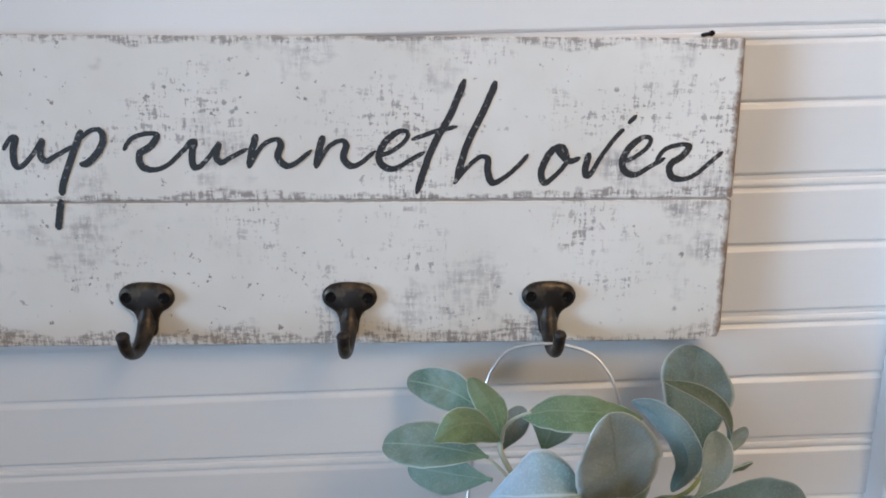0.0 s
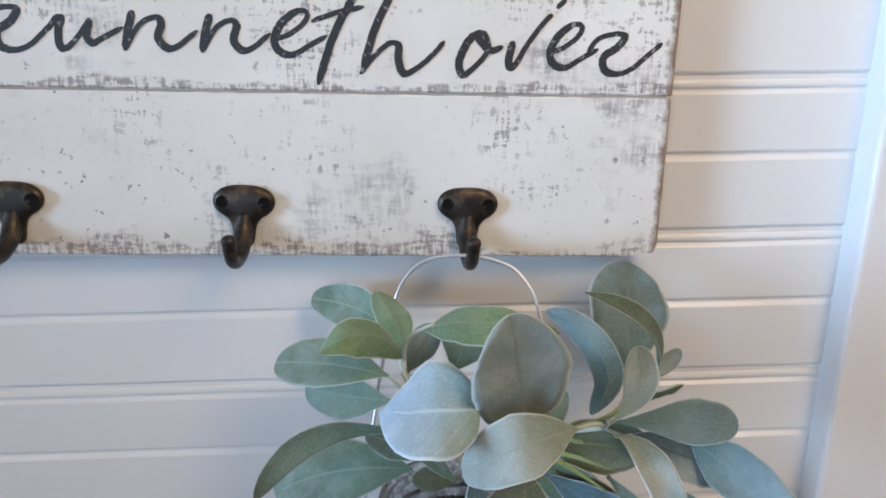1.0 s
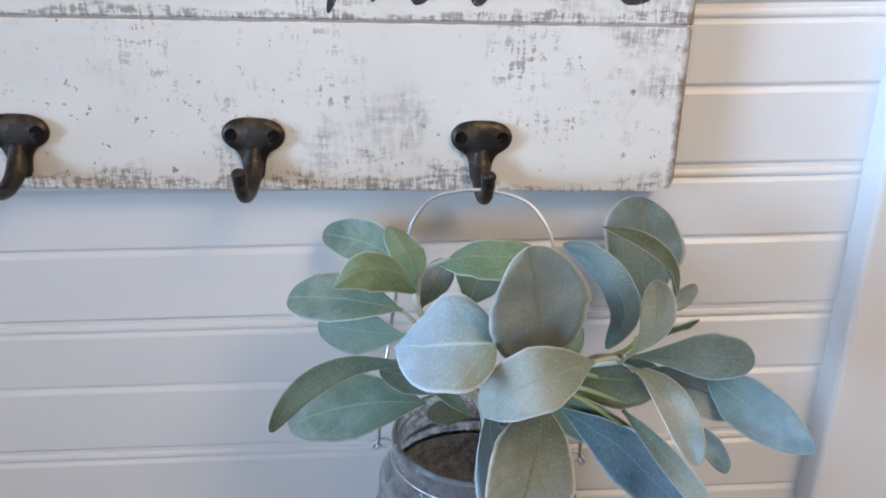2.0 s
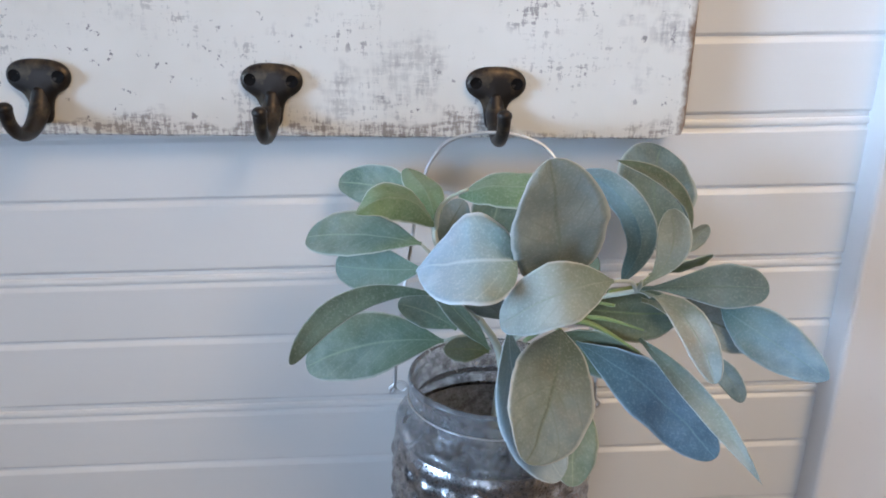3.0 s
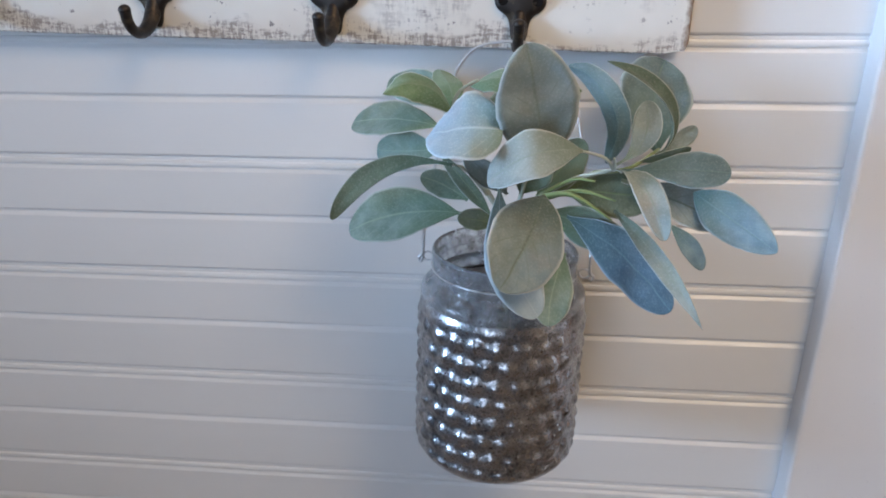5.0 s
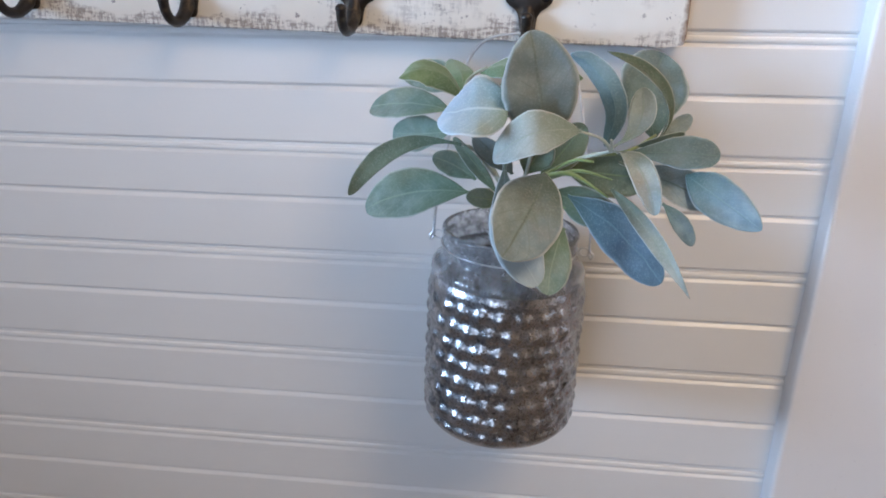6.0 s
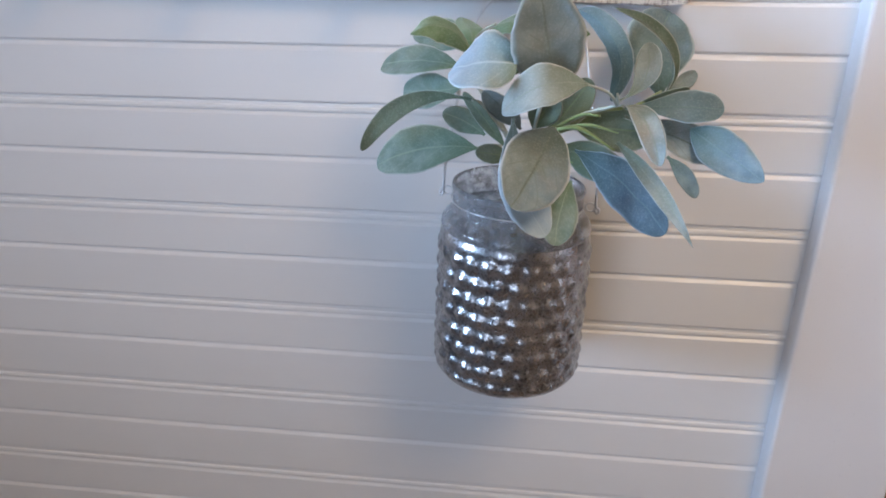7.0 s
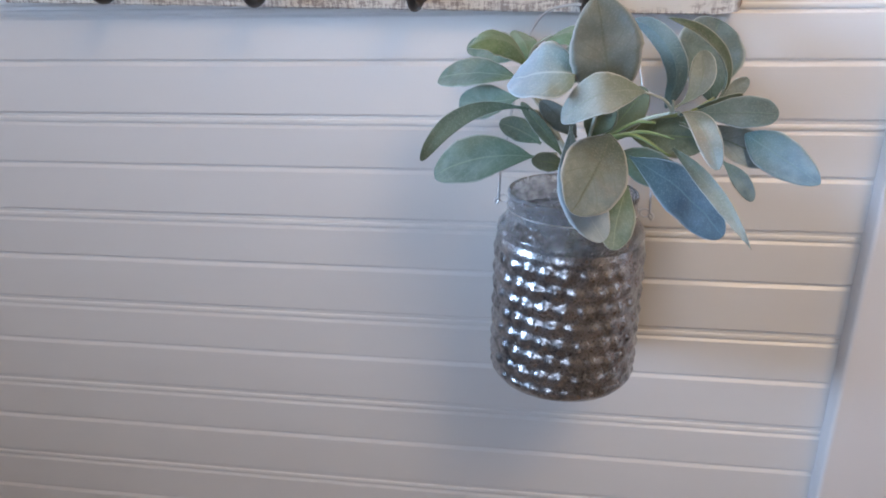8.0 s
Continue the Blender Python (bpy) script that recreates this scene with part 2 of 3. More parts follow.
def mesh_of(name, bm, material, smooth=False):
    bmesh.ops.recalc_face_normals(bm, faces=bm.faces)
    data = bpy.data.meshes.new(name)
    bm.to_mesh(data)
    bm.free()
    for m in material if isinstance(material, tuple) else (material,):
        data.materials.append(m)
    if smooth:
        data.shade_smooth()
    return data


def part(name, bm, material, parent=None, label="", smooth=False):
    ob = new(name, mesh_of(name, bm, material, smooth))
    ob.parent = parent
    return tagged(ob, label)


def thing(name, label, category, group="", kind=""):
    return tagged(new(name), label, category, group, kind)


def box(x0, x1, y0, y1, z0, z1, bevel=0.0, segments=2):
    bm = bmesh.new()
    bmesh.ops.create_cube(bm, size=1, matrix=Matrix.LocRotScale(((x0 + x1) / 2, (y0 + y1) / 2, (z0 + z1) / 2), None, (x1 - x0, y1 - y0, z1 - z0)))
    if bevel:
        bmesh.ops.bevel(bm, geom=bm.edges[:], offset=bevel, segments=segments, affect="EDGES", profile=0.5)
    return bm


def lathe(profile, turns=64):
    """A body of revolution about z from (radius, height) pairs, closed where the radius is nought."""
    bm = bmesh.new()
    rings = [[bm.verts.new((r * math.cos(2 * math.pi * k / turns), r * math.sin(2 * math.pi * k / turns), z)) for k in range(turns)] for r, z in profile]
    for low, high in zip(rings, rings[1:]):
        for k in range(turns):
            bm.faces.new((low[k], low[(k + 1) % turns], high[(k + 1) % turns], high[k]))
    return bm


def smooth_line(points, steps=8):
    """A Catmull-Rom line through the points."""
    pts = [Vector(p) for p in points]
    ext = [2 * pts[0] - pts[1], *pts, 2 * pts[-1] - pts[-2]]
    out = []
    for a, b, c, d in zip(ext, ext[1:], ext[2:], ext[3:]):
        for k in range(steps):
            t = k / steps
            out.append(0.5 * (2 * b + (c - a) * t + (2 * a - 5 * b + 4 * c - d) * t * t + (3 * b - a - 3 * c + d) * t ** 3))
    return out + [pts[-1]]


def tube(line, radii, sides=8, flat=1.0):
    """A closed tube along a line; radii may change from end to end. flat squeezes it across."""
    bm = bmesh.new()
    n = len(line)
    up, rings = None, []
    for k, p in enumerate(line):
        ahead = (line[min(k + 1, n - 1)] - line[max(k - 1, 0)]).normalized()
        if up is None:
            up = ahead.orthogonal().normalized()
        up = (up - ahead * up.dot(ahead)).normalized()
        side = ahead.cross(up)
        f = k / (n - 1) * (len(radii) - 1)
        i = min(int(f), len(radii) - 2)
        r = radii[i] + (radii[i + 1] - radii[i]) * (f - i)
        rings.append([bm.verts.new(p + r * (up * math.cos(2 * math.pi * s / sides) + flat * side * math.sin(2 * math.pi * s / sides))) for s in range(sides)])
    for a, b in zip(rings, rings[1:]):
        for s in range(sides):
            bm.faces.new((a[s], a[(s + 1) % sides], b[(s + 1) % sides], b[s]))
    bm.faces.new(rings[0][::-1])
    bm.faces.new(rings[-1])
    return bm


# ---- the room ----
X0, X1, Y0, CEIL = -2.3, 1.5, -2.8, 2.4
# unseen shell: its tones set the bounce light and what the jar mirrors
tagged(part("floor", box(X0, X1, Y0, 0.0, -0.06, 0.0), FLOOR_WOOD), "grey-brown wooden floor of the room", "floor", kind="structure")
tagged(part("ceiling", box(X0, X1, Y0, 0.0, CEIL, CEIL + 0.06), CEILING_PAINT), "plain off-white painted ceiling", "ceiling", kind="structure")
tagged(part("wall_right", box(X1, X1 + 0.1, Y0 - 0.1, 0.1, 0, CEIL), BOUNCE_PAINT), "unseen side wall, off-white to bounce fill light", "wall", kind="structure")


def window_frame(name, label, cuts, lay):
    """A white frame of four bars set in an opening; lay turns a span along the wall and a height span into a box."""
    u0, u1, z0, z1 = cuts
    window = thing(name, label, "window", kind="structure")
    for a, b, c, d in ((u0, u0 + 0.05, z0, z1), (u1 - 0.05, u1, z0, z1), (u0 + 0.05, u1 - 0.05, z0, z0 + 0.05), (u0 + 0.05, u1 - 0.05, z1 - 0.05, z1)):
        part("window_frame", lay(a, b, c, d), CASING_WHITE, window)


# the side wall and the rear wall, each round its window; the rear one is added
WY0, WY1, WZ0, WZ1 = -1.82, -0.68, 1.22, 2.28
side_wall = thing("wall_left", "unseen side wall, dark for jar reflections, with a window opening", "wall", kind="structure")
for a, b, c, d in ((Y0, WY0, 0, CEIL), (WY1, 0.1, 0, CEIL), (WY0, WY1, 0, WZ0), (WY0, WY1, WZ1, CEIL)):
    part("wall_section", box(X0 - 0.1, X0, a, b, c, d), DARK_REFLECTED, side_wall)
window_frame("window_1", "white-framed daylight window in the side wall", (WY0, WY1, WZ0, WZ1), lambda a, b, c, d: box(X0 - 0.07, X0 - 0.02, a, b, c, d, 0.004))
RX0, RX1, RZ0, RZ1 = -1.57, -0.33, 0.98, 2.22
rear_wall = thing("wall_rear", "unseen rear wall, dulled for jar reflections, with an added window opening", "wall", kind="structure")
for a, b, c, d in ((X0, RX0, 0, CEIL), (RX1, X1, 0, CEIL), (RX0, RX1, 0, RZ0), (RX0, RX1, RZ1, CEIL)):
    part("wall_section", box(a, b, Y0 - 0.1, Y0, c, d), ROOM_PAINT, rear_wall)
# unseen window, made up to hold the rear fill
window_frame("window_2", "added white-framed window round the rear fill light", (RX0, RX1, RZ0, RZ1), lambda a, b, c, d: box(a, b, Y0 - 0.07, Y0 - 0.02, c, d, 0.004))

# ---- things on the wall: beaded boarding ----
PITCH, SLOPE, Z_JOINT = 0.0449, 1.95, 1.412
tagged(part("wall_front", box(X0, X1, 0.0125, 0.1, 0, CEIL), WALL_WHITE), "solid wall behind the white beaded boarding", "wall", kind="structure")
boarding = thing("beadboard_wall", "white painted horizontal beadboard panelling with grooves and beads", "wall panelling", kind="structure")
boarding.matrix_world = pose(-0.1, 0, Z_JOINT, 0, -SLOPE, 0)


def board_mesh(beaded, length0, length1):
    """One narrow board, extruded along x: chamfered top edge, with or without a bead above it."""
    h = PITCH
    foot = [(0.012, 0), (0.0019, 0), (0.0008, 0.0007), (0, 0.0021)]
    if beaded:
        outline = foot + [(0, 0.0340), (0.0004, 0.0348), (0.0018, 0.0366), (0.0020, 0.0374)]
        outline += [(0.0012 - 0.0011 * math.sin(math.pi * k / 6), 0.0374 + 0.0044 * (1 - math.cos(math.pi * k / 6)) / 2) for k in range(7)]
        outline += [(0.0020, 0.0420), (0.0022, h), (0.012, h)]
    else:
        outline = foot + [(0, 0.0408), (0.0004, 0.0416), (0.0018, 0.0436), (0.0022, h), (0.012, h)]
    bm = bmesh.new()
    # thick old paint: the edges wander a little along the board
    stations = [length0 + (length1 - length0) * k / 110 for k in range(111)]
    rows = []
    for x in stations:
        sway, swell = noise.noise((x * 9, 3.0 + beaded, 0)), noise.noise((x * 38, 7.0 + beaded, 0))
        rows.append([bm.verts.new((x, y + (0.00022 * swell if 0 < y < 0.01 else 0.00008 * sway), z + (0.0004 * sway + 0.0002 * swell if 0.03 < z < 0.0445 else 0.0))) for y, z in outline])
    m = len(outline)
    for a, b in zip(rows, rows[1:]):
        for k in range(m):
            bm.faces.new((a[k], a[(k + 1) % m], b[(k + 1) % m], b[k]))
    bm.faces.new(rows[0])
    bm.faces.new(rows[-1][::-1])
    return mesh_of("board", bm, WALL_WHITE)


PLAIN, BEADED = board_mesh(False, -2.1, 0.33), board_mesh(True, -2.1, 0.33)
for k in range(-28, 21):
    ob = new("board", BEADED if k % 2 else PLAIN)
    ob.parent = boarding
    ob.location = (random.uniform(-0.09, 0.0), 0, (k - 1) * PITCH)

# ---- door casing at the end of the boarding ----
casing = thing("door_casing", "white painted upright door casing beside the beadboard", "door casing", kind="structure")
part("casing_board", box(0.1212, 0.2235, -0.0205, 0.0122, 0.0, 2.1, 0.0035, 3), CASING_WHITE, casing)
tagged(part("door_1", box(0.2275, 1.0, -0.012, 0.0120, 0.0, 2.05, 0.003), DOOR_WOOD), "orange-stained pine door beside the casing", "door", kind="structure")

# ---- the sign with its hooks ----
SIGN_L, SIGN_R, SIGN_BACK, SIGN_FRONT = -0.575, 0.0022, -0.0005, -0.0190
JOINT = 1.5395
sign = thing("wall_sign", "distressed white two-board wooden sign with black script lettering", "wall sign")


def plank(z0, z1, seed, low_rim, fall_low, fall_high):
    """A worn board: a fine grid on its face so that the edges can wander; uv holds the distance from ends and rims."""
    rnd = random.Random(seed)

    def spread(k, n, low, high):
        return low if k == 0 else high if k == n else low + 0.0011 + (high - low - 0.0022) * (k - 1) / (n - 2)

    bm = bmesh.new()
    nx, nz = 130, 14
    uv = bm.loops.layers.uv.new("UVMap")
    front = []
    for i in range(nx + 1):
        column = []
        for j in range(nz + 1):
            x, z = spread(i, nx, SIGN_L, SIGN_R), spread(j, nz, z0, z1)
            if i in (0, nx):
                x += (1 if i == 0 else -1) * (0.0006 * abs(noise.noise((seed, z * 70, 1))) + 0.0002 * rnd.random() + (0.0010 if j in (0, nz) else 0.0))
            if j in (0, nz):
                z += (1 if j == 0 else -1) * (0.0008 * abs(noise.noise((x * 60, seed, 2))) + 0.0004 * rnd.random())
            if low_rim and i > nx - 4 and j < 2:
                x, z = x - 0.0012 * (2 - j), z + 0.0011 * (i - nx + 4) * (2 - j) / 2
            z += x * (fall_low + (fall_high - fall_low) * j / nz)
            y = SIGN_FRONT + 0.00012 * noise.noise((x * 25, seed, z * 40)) + (0.0009 if j in (0, nz) or i in (0, nx) else 0.0)
            column.append(bm.verts.new((x, y, z)))
        front.append(column)
    faces = []
    for i in range(nx):
        for j in range(nz):
            faces.append(bm.faces.new((front[i][j], front[i + 1][j], front[i + 1][j + 1], front[i][j + 1])))
    border = [front[i][0] for i in range(nx)] + [front[nx][j] for j in range(nz)] + [front[i][nz] for i in range(nx, 0, -1)] + [front[0][j] for j in range(nz, 0, -1)]
    back = [bm.verts.new((v.co.x, SIGN_BACK, v.co.z)) for v in border]
    m = len(border)
    for k in range(m):
        f = bm.faces.new((border[k], border[(k + 1) % m], back[(k + 1) % m], back[k]))
        f.material_index = 1
    bm.faces.new(back).material_index = 1
    for f in faces:
        for loop in f.loops:
            c = loop.vert.co
            bottom, top = z0 + c.x * fall_low, z1 + c.x * fall_high
            loop[uv].uv = (min(c.x - SIGN_L, SIGN_R - c.x), (c.z - bottom) if low_rim else min((top - c.z) * 2.0, (c.z - bottom) * 2.2))
    return bm


part("plank", plank(1.4494, JOINT - 0.0004, 3, True, 0.007, 0.008), (SIGN_PAINT, SIGN_WOOD), sign, smooth=False)
part("plank", plank(JOINT + 0.0004, 1.6335, 8, False, 0.008, 0.003), (SIGN_PAINT, SIGN_WOOD), sign, smooth=False)
tongue = bmesh.new()
bmesh.ops.create_cube(tongue, size=1.0, matrix=Matrix.Translation(((SIGN_L + SIGN_R) / 2, SIGN_FRONT + 0.0032, JOINT + 0.008 * (SIGN_L + SIGN_R) / 2)) @ Matrix.Rotation(-math.atan(0.008), 4, "Y") @ Matrix.Diagonal((SIGN_R - SIGN_L - 0.006, 0.0042, 0.005, 1.0)))
part("tongue", tongue, JOINT_WOOD, sign, "grey-brown tongue in the joint of the boards")

# brush script: each letter's strokes in millimetres from its own start, drawn with a broad brush
GLYPHS = {
    "u": [[(0, 0), (5, 7), (8, 7), (6, 1), (6, -8), (10, -9), (17, -2), (23, 6), (21, -2), (24, -6), (30, -3), (41, 3)]],
    "p": [[(5, 8), (0, -3), (-8, -22), (-10, -30.5)], [(-10.5, -32.6), (-13, -45), (-14, -51)], [(0, 0), (9, 7), (15, 8), (17, 3), (14, -4), (7, -11), (2, -12)]],
    "r": [[(0, 0), (5, 7), (14, 10), (20, 9), (16, 3), (9, -2), (10, -9), (17, -11), (25, -8), (34, 0), (41, 6)]],
    "n": [[(5, 20), (2, 10), (0, 0)], [(0, 1), (8, 13), (16, 17), (19, 14), (17, 7), (21, 2), (27, 3), (37, 11)]],
    "e": [[(0, 0), (9, 3), (17, 9), (19, 14), (14, 15), (6, 9), (2, 1), (4, -5), (11, -7), (20, -2), (29, 3)]],
    "t": [[(28, 67), (20, 47), (12, 33), (6, 19), (0, 0)], [(-3, 32), (11, 37), (24, 40)]],
    "h": [[(24, 60), (18, 45), (8, 24), (1, 1)], [(0, 0), (7, 9), (15, 16), (20, 15), (20, 8), (23, 1), (30, 4), (38, 11), (44, 18)]],
    "o": [[(0, 0), (-7, -4), (-12, -15), (-10, -22), (-4, -18), (3, -9), (1, -1), (-3, -2), (4, -9), (11, -7)]],
    "v": [[(0, 0), (-2, -11), (1, -13), (8, -1), (16, 10), (20, 14)], [(22, 17), (27, 22)]],
}
# letter, start in millimetres along the board and above its lower edge, size across and up
WORDS = [
    ("u", -427, 117, 1.0, 1.0), ("p", -386, 121, 1.0, 1.0),
    ("r", -358, 117, 1.0, 1.0), ("u", -324, 116, 0.92, 0.9), ("n", -286, 107, 1.0, 1.0), ("n", -247, 107, 0.95, 0.97),
    ("e", -212, 114, 1.0, 1.0), ("t", -188, 92, 1.0, 1.0), ("h", -166, 98, 1.0, 1.0),
    ("o", -102, 121, 1.0, 1.0), ("v", -86, 117, 1.0, 1.0), ("e", -68, 111, 0.95, 1.0), ("r", -46, 112, 0.97, 0.98),
]


def brush_stroke(points, lift):
    """A flat ribbon of paint: broad on the way down, thin on the way up, with rough sides."""
    line = smooth_line([(x, lift, z) for x, z in points], 9)
    bm = bmesh.new()
    n, rows, angle = len(line), [], None
    for k, p in enumerate(line):
        ahead = (line[min(k + 1, n - 1)] - line[max(k - 1, 0)]).normalized()
        side = Vector((-ahead.z, 0, ahead.x))
        want = 0.00212 if ahead.z < -0.25 else 0.00138
        angle = want if angle is None else angle + 0.22 * (want - angle)
        ends = min(1.0, 0.45 + 0.35 * k, 0.35 + 0.30 * (n - 1 - k))
        rough = 1 + 0.16 * noise.noise((p.x * 900, p.z * 900, 5))
        drop = Vector((0, -0.00016 * k / n, 0))
        rows.append((bm.verts.new(p + side * angle * ends * rough + drop), bm.verts.new(p - side * angle * ends * (2 - rough) + drop)))
    for (a, b), (c, d) in zip(rows, rows[1:]):
        bm.faces.new((a, b, d, c))
    return bm


for count, (letter, x, z, wide, high) in enumerate(WORDS):
    strokes = [brush_stroke([(0.001 * (x + wide * a), 1.45 + 0.001 * (z + high * b)) for a, b in stroke], SIGN_FRONT - 0.00025 - 0.0001 * k - 0.00002 * (count % 2)) for k, stroke in enumerate(GLYPHS[letter])]
    whole = bmesh.new()
    for bm in strokes:
        data = bpy.data.meshes.new("stroke")
        bm.to_mesh(data)
        bm.free()
        whole.from_mesh(data)
        bpy.data.meshes.remove(data)
    part("letter", whole, LETTER_BLACK, sign, "hand-painted black script letter")

nail = thing("hanging_nail", "dark nail holding the sign at its top edge", "nail")
part("shaft", tube([Vector((-0.017, 0.006, 1.6350)), Vector((-0.017, -0.014, 1.6356))], [0.0012, 0.0012]), SCREW_DARK, nail)
part("head", tube([Vector((-0.017, -0.0135, 1.6356)), Vector((-0.017, -0.0155, 1.6358))], [0.0018, 0.0022, 0.0016]), SCREW_DARK, nail)


def coat_hook():
    """A cast hook about its plate's top centre: a wide eared plate, two screws darkened as shaded holes and an arm that
    turns up to a knob.
    """
    hook = thing("coat_hook", "dark oil-rubbed bronze coat hook screwed to the sign", "coat hook", "hooks on the sign")
    half = [(0.0, 0.0), (0.006, -0.0003), (0.0115, -0.0018), (0.0152, -0.0048), (0.0166, -0.0088), (0.0156, -0.0128), (0.0128, -0.0158), (0.0092, -0.0182), (0.0070, -0.0215), (0.0060, -0.0260), (0.0056, -0.0300), (0.0040, -0.0335), (0.0, -0.0345)]
    right = smooth_line([(x, 0, z) for x, z in half], 4)
    outline = right + [Vector((-p.x, 0, p.z)) for p in right[-2:0:-1]]
    bm = bmesh.new()
    heart = Vector((0, 0, -0.012))
    rings = []
    for shrink, y in ((1.0, 0.0), (1.0, -0.0016), (0.93, -0.0030), (0.78, -0.0040), (0.45, -0.0046)):
        rings.append([bm.verts.new(heart * (1 - shrink) + Vector((p.x * shrink, y, p.z * shrink))) for p in outline])
    m = len(outline)
    for a, b in zip(rings, rings[1:]):
        for k in range(m):
            bm.faces.new((a[k], a[(k + 1) % m], b[(k + 1) % m], b[k]))
    bm.faces.new(rings[-1])
    bm.faces.new(rings[0][::-1])
    plate = part("plate", bm, BRONZE, hook, smooth=True)
    arm = smooth_line([(0, -0.0006, -0.0160), (0, -0.0042, -0.0255), (0, -0.0120, -0.0325), (0, -0.0225, -0.0358), (0, -0.0330, -0.0335), (0, -0.0402, -0.0275), (0, -0.0432, -0.0205)], 7)
    arm_part = part("arm", tube(arm, [0.0046, 0.0054, 0.0048, 0.0040, 0.0034, 0.0034, 0.0036], 14), BRONZE, hook, smooth=True)
    knob = bmesh.new()
    bmesh.ops.create_uvsphere(knob, u_segments=18, v_segments=12, radius=0.0039, matrix=Matrix.Translation((0, -0.0434, -0.0200)) @ Matrix.Diagonal((1, 1, 0.85, 1)))
    part("knob", knob, BRONZE, arm_part, smooth=True)
    # the near-black colour stands in for the shade inside the screw holes
    for x in (-0.0112, 0.0112):
        part("screw", tube([Vector((x, -0.0020, -0.0088)), Vector((x, -0.0046, -0.0088)), Vector((x, -0.0040, -0.0088))], [0.0033, 0.0033, 0.0024], 14), SCREW_DARK, plate, "countersunk screw, near black for the shade in its hole")
    return hook


first_hook = coat_hook()
first_hook.matrix_world = pose(-0.107, SIGN_FRONT - 0.0006, 1.4885)
for x in (-0.2285, -0.351, -0.473):
    copy_thing(first_hook, pose(x, SIGN_FRONT - 0.0006, 1.4880, 0, random.uniform(-1.5, 1.5), 0))

# ---- the hanging jar ----
JAR = Vector((-0.107, -0.074, 1.184))
jar = thing("hanging_jar", "silvered hobnail glass jar hanging by a wire from a coat hook", "jar")
jar.matrix_world = pose(JAR.x, JAR.y, JAR.z, 0, 0, -8)
R = 0.0548


def jar_body():
    """The silvered body: nine staggered rows of hobnails under a plain shoulder."""
    turns, rows_up = 220, 110
    bm = bmesh.new()
    rings = []
    for j in range(rows_up + 1):
        z = 0.003 + 0.111 * j / rows_up
        row = (z - 0.006) / 0.0134
        ease = max(0.0, min(1.0, (z - 0.004) / 0.006, (0.110 - z) / 0.006))
        base = R - 0.0022 * max(0.0, (0.010 - z) / 0.007) ** 2 - 0.0020 * max(0.0, (z - 0.104) / 0.010) ** 2
        ring = []
        for k in range(turns):
            a = 2 * math.pi * k / turns
            wander = noise.noise((6 * math.cos(a), 6 * math.sin(a), z * 80))
            # staggered round bosses, a little flattened on top, with creases between them
            boss = math.cos(24 * a + 0.35 * wander) * math.cos(math.pi * row + 0.25 * wander)
            rib = math.cos(2 * math.pi * row + 0.8 * wander)
            r = base + ease * (0.00075 * boss + 0.0007 * rib + 0.0002 * wander)
            ring.append(bm.verts.new((r * math.cos(a), r * math.sin(a), z)))
        rings.append(ring)
    foot = [bm.verts.new((0.0500 * math.cos(2 * math.pi * k / turns), 0.0500 * math.sin(2 * math.pi * k / turns), 0.0)) for k in range(turns)]
    rings.insert(0, foot)
    for a, b in zip(rings, rings[1:]):
        for k in range(turns):
            bm.faces.new((a[k], a[(k + 1) % turns], b[(k + 1) % turns], b[k]))
    bm.faces.new(foot[::-1])
    return bm


part("body", jar_body(), SILVER, jar, "mottled silvered hobnail glass", True)
part("liner", lathe([(0.002, 0.0045), (0.0470, 0.0050), (0.0500, 0.010), (0.0505, 0.104), (0.0492, 0.1128)], 72), CLOUDED, jar, "mottled inner side of the silvering", True)
part("shoulder", lathe([(0.0528, 0.1135), (0.0540, 0.1165), (0.0534, 0.1195), (0.0512, 0.1225), (0.0490, 0.1250), (0.0470, 0.1268), (0.0465, 0.1285), (0.0468, 0.1300), (0.0464, 0.1318), (0.0463, 0.1345), (0.0467, 0.1362), (0.0463, 0.1384), (0.0462, 0.1405), (0.0468, 0.1420), (0.0472, 0.1440), (0.0466, 0.1456), (0.0452, 0.1460), (0.0438, 0.1440), (0.0434, 0.1290), (0.0470, 0.1240), (0.0500, 0.1190), (0.0498, 0.1140)], 96), GLASS, jar, "clear smoky glass shoulder and threaded neck", True)
part("neck_wire", tube([Vector((0.0472 * math.cos(a), 0.0472 * math.sin(a), 0.1335)) for a in [2 * math.pi * k / 72 for k in range(73)]], [0.0005, 0.0005], 6), STEEL, jar, smooth=True)
rising = [(0.0545, 0.0, 0.1330), (0.0565, 0.0, 0.1300), (0.0575, 0.0, 0.1330), (0.0550, 0.0, 0.1365), (0.0540, 0.001, 0.154), (0.0490, 0.010, 0.190), (0.0430, 0.018, 0.226), (0.0385, 0.0225, 0.246), (0.0335, 0.0255, 0.258), (0.0225, 0.0285, 0.2685)]
lean = [max(0.0, (z - 0.15) / 0.12) * -0.006 for x, y, z in rising]
wire = [(dx - x, y, z) for (x, y, z), dx in zip(rising, lean)] + [(-0.006, 0.030, 0.2725)] + [(dx + x, y, z) for (x, y, z), dx in zip(rising[::-1], lean[::-1])]
handle = part("wire_handle", tube(smooth_line(wire, 6), [0.001, 0.001], 8), STEEL, jar, "bent steel wire handle", True)
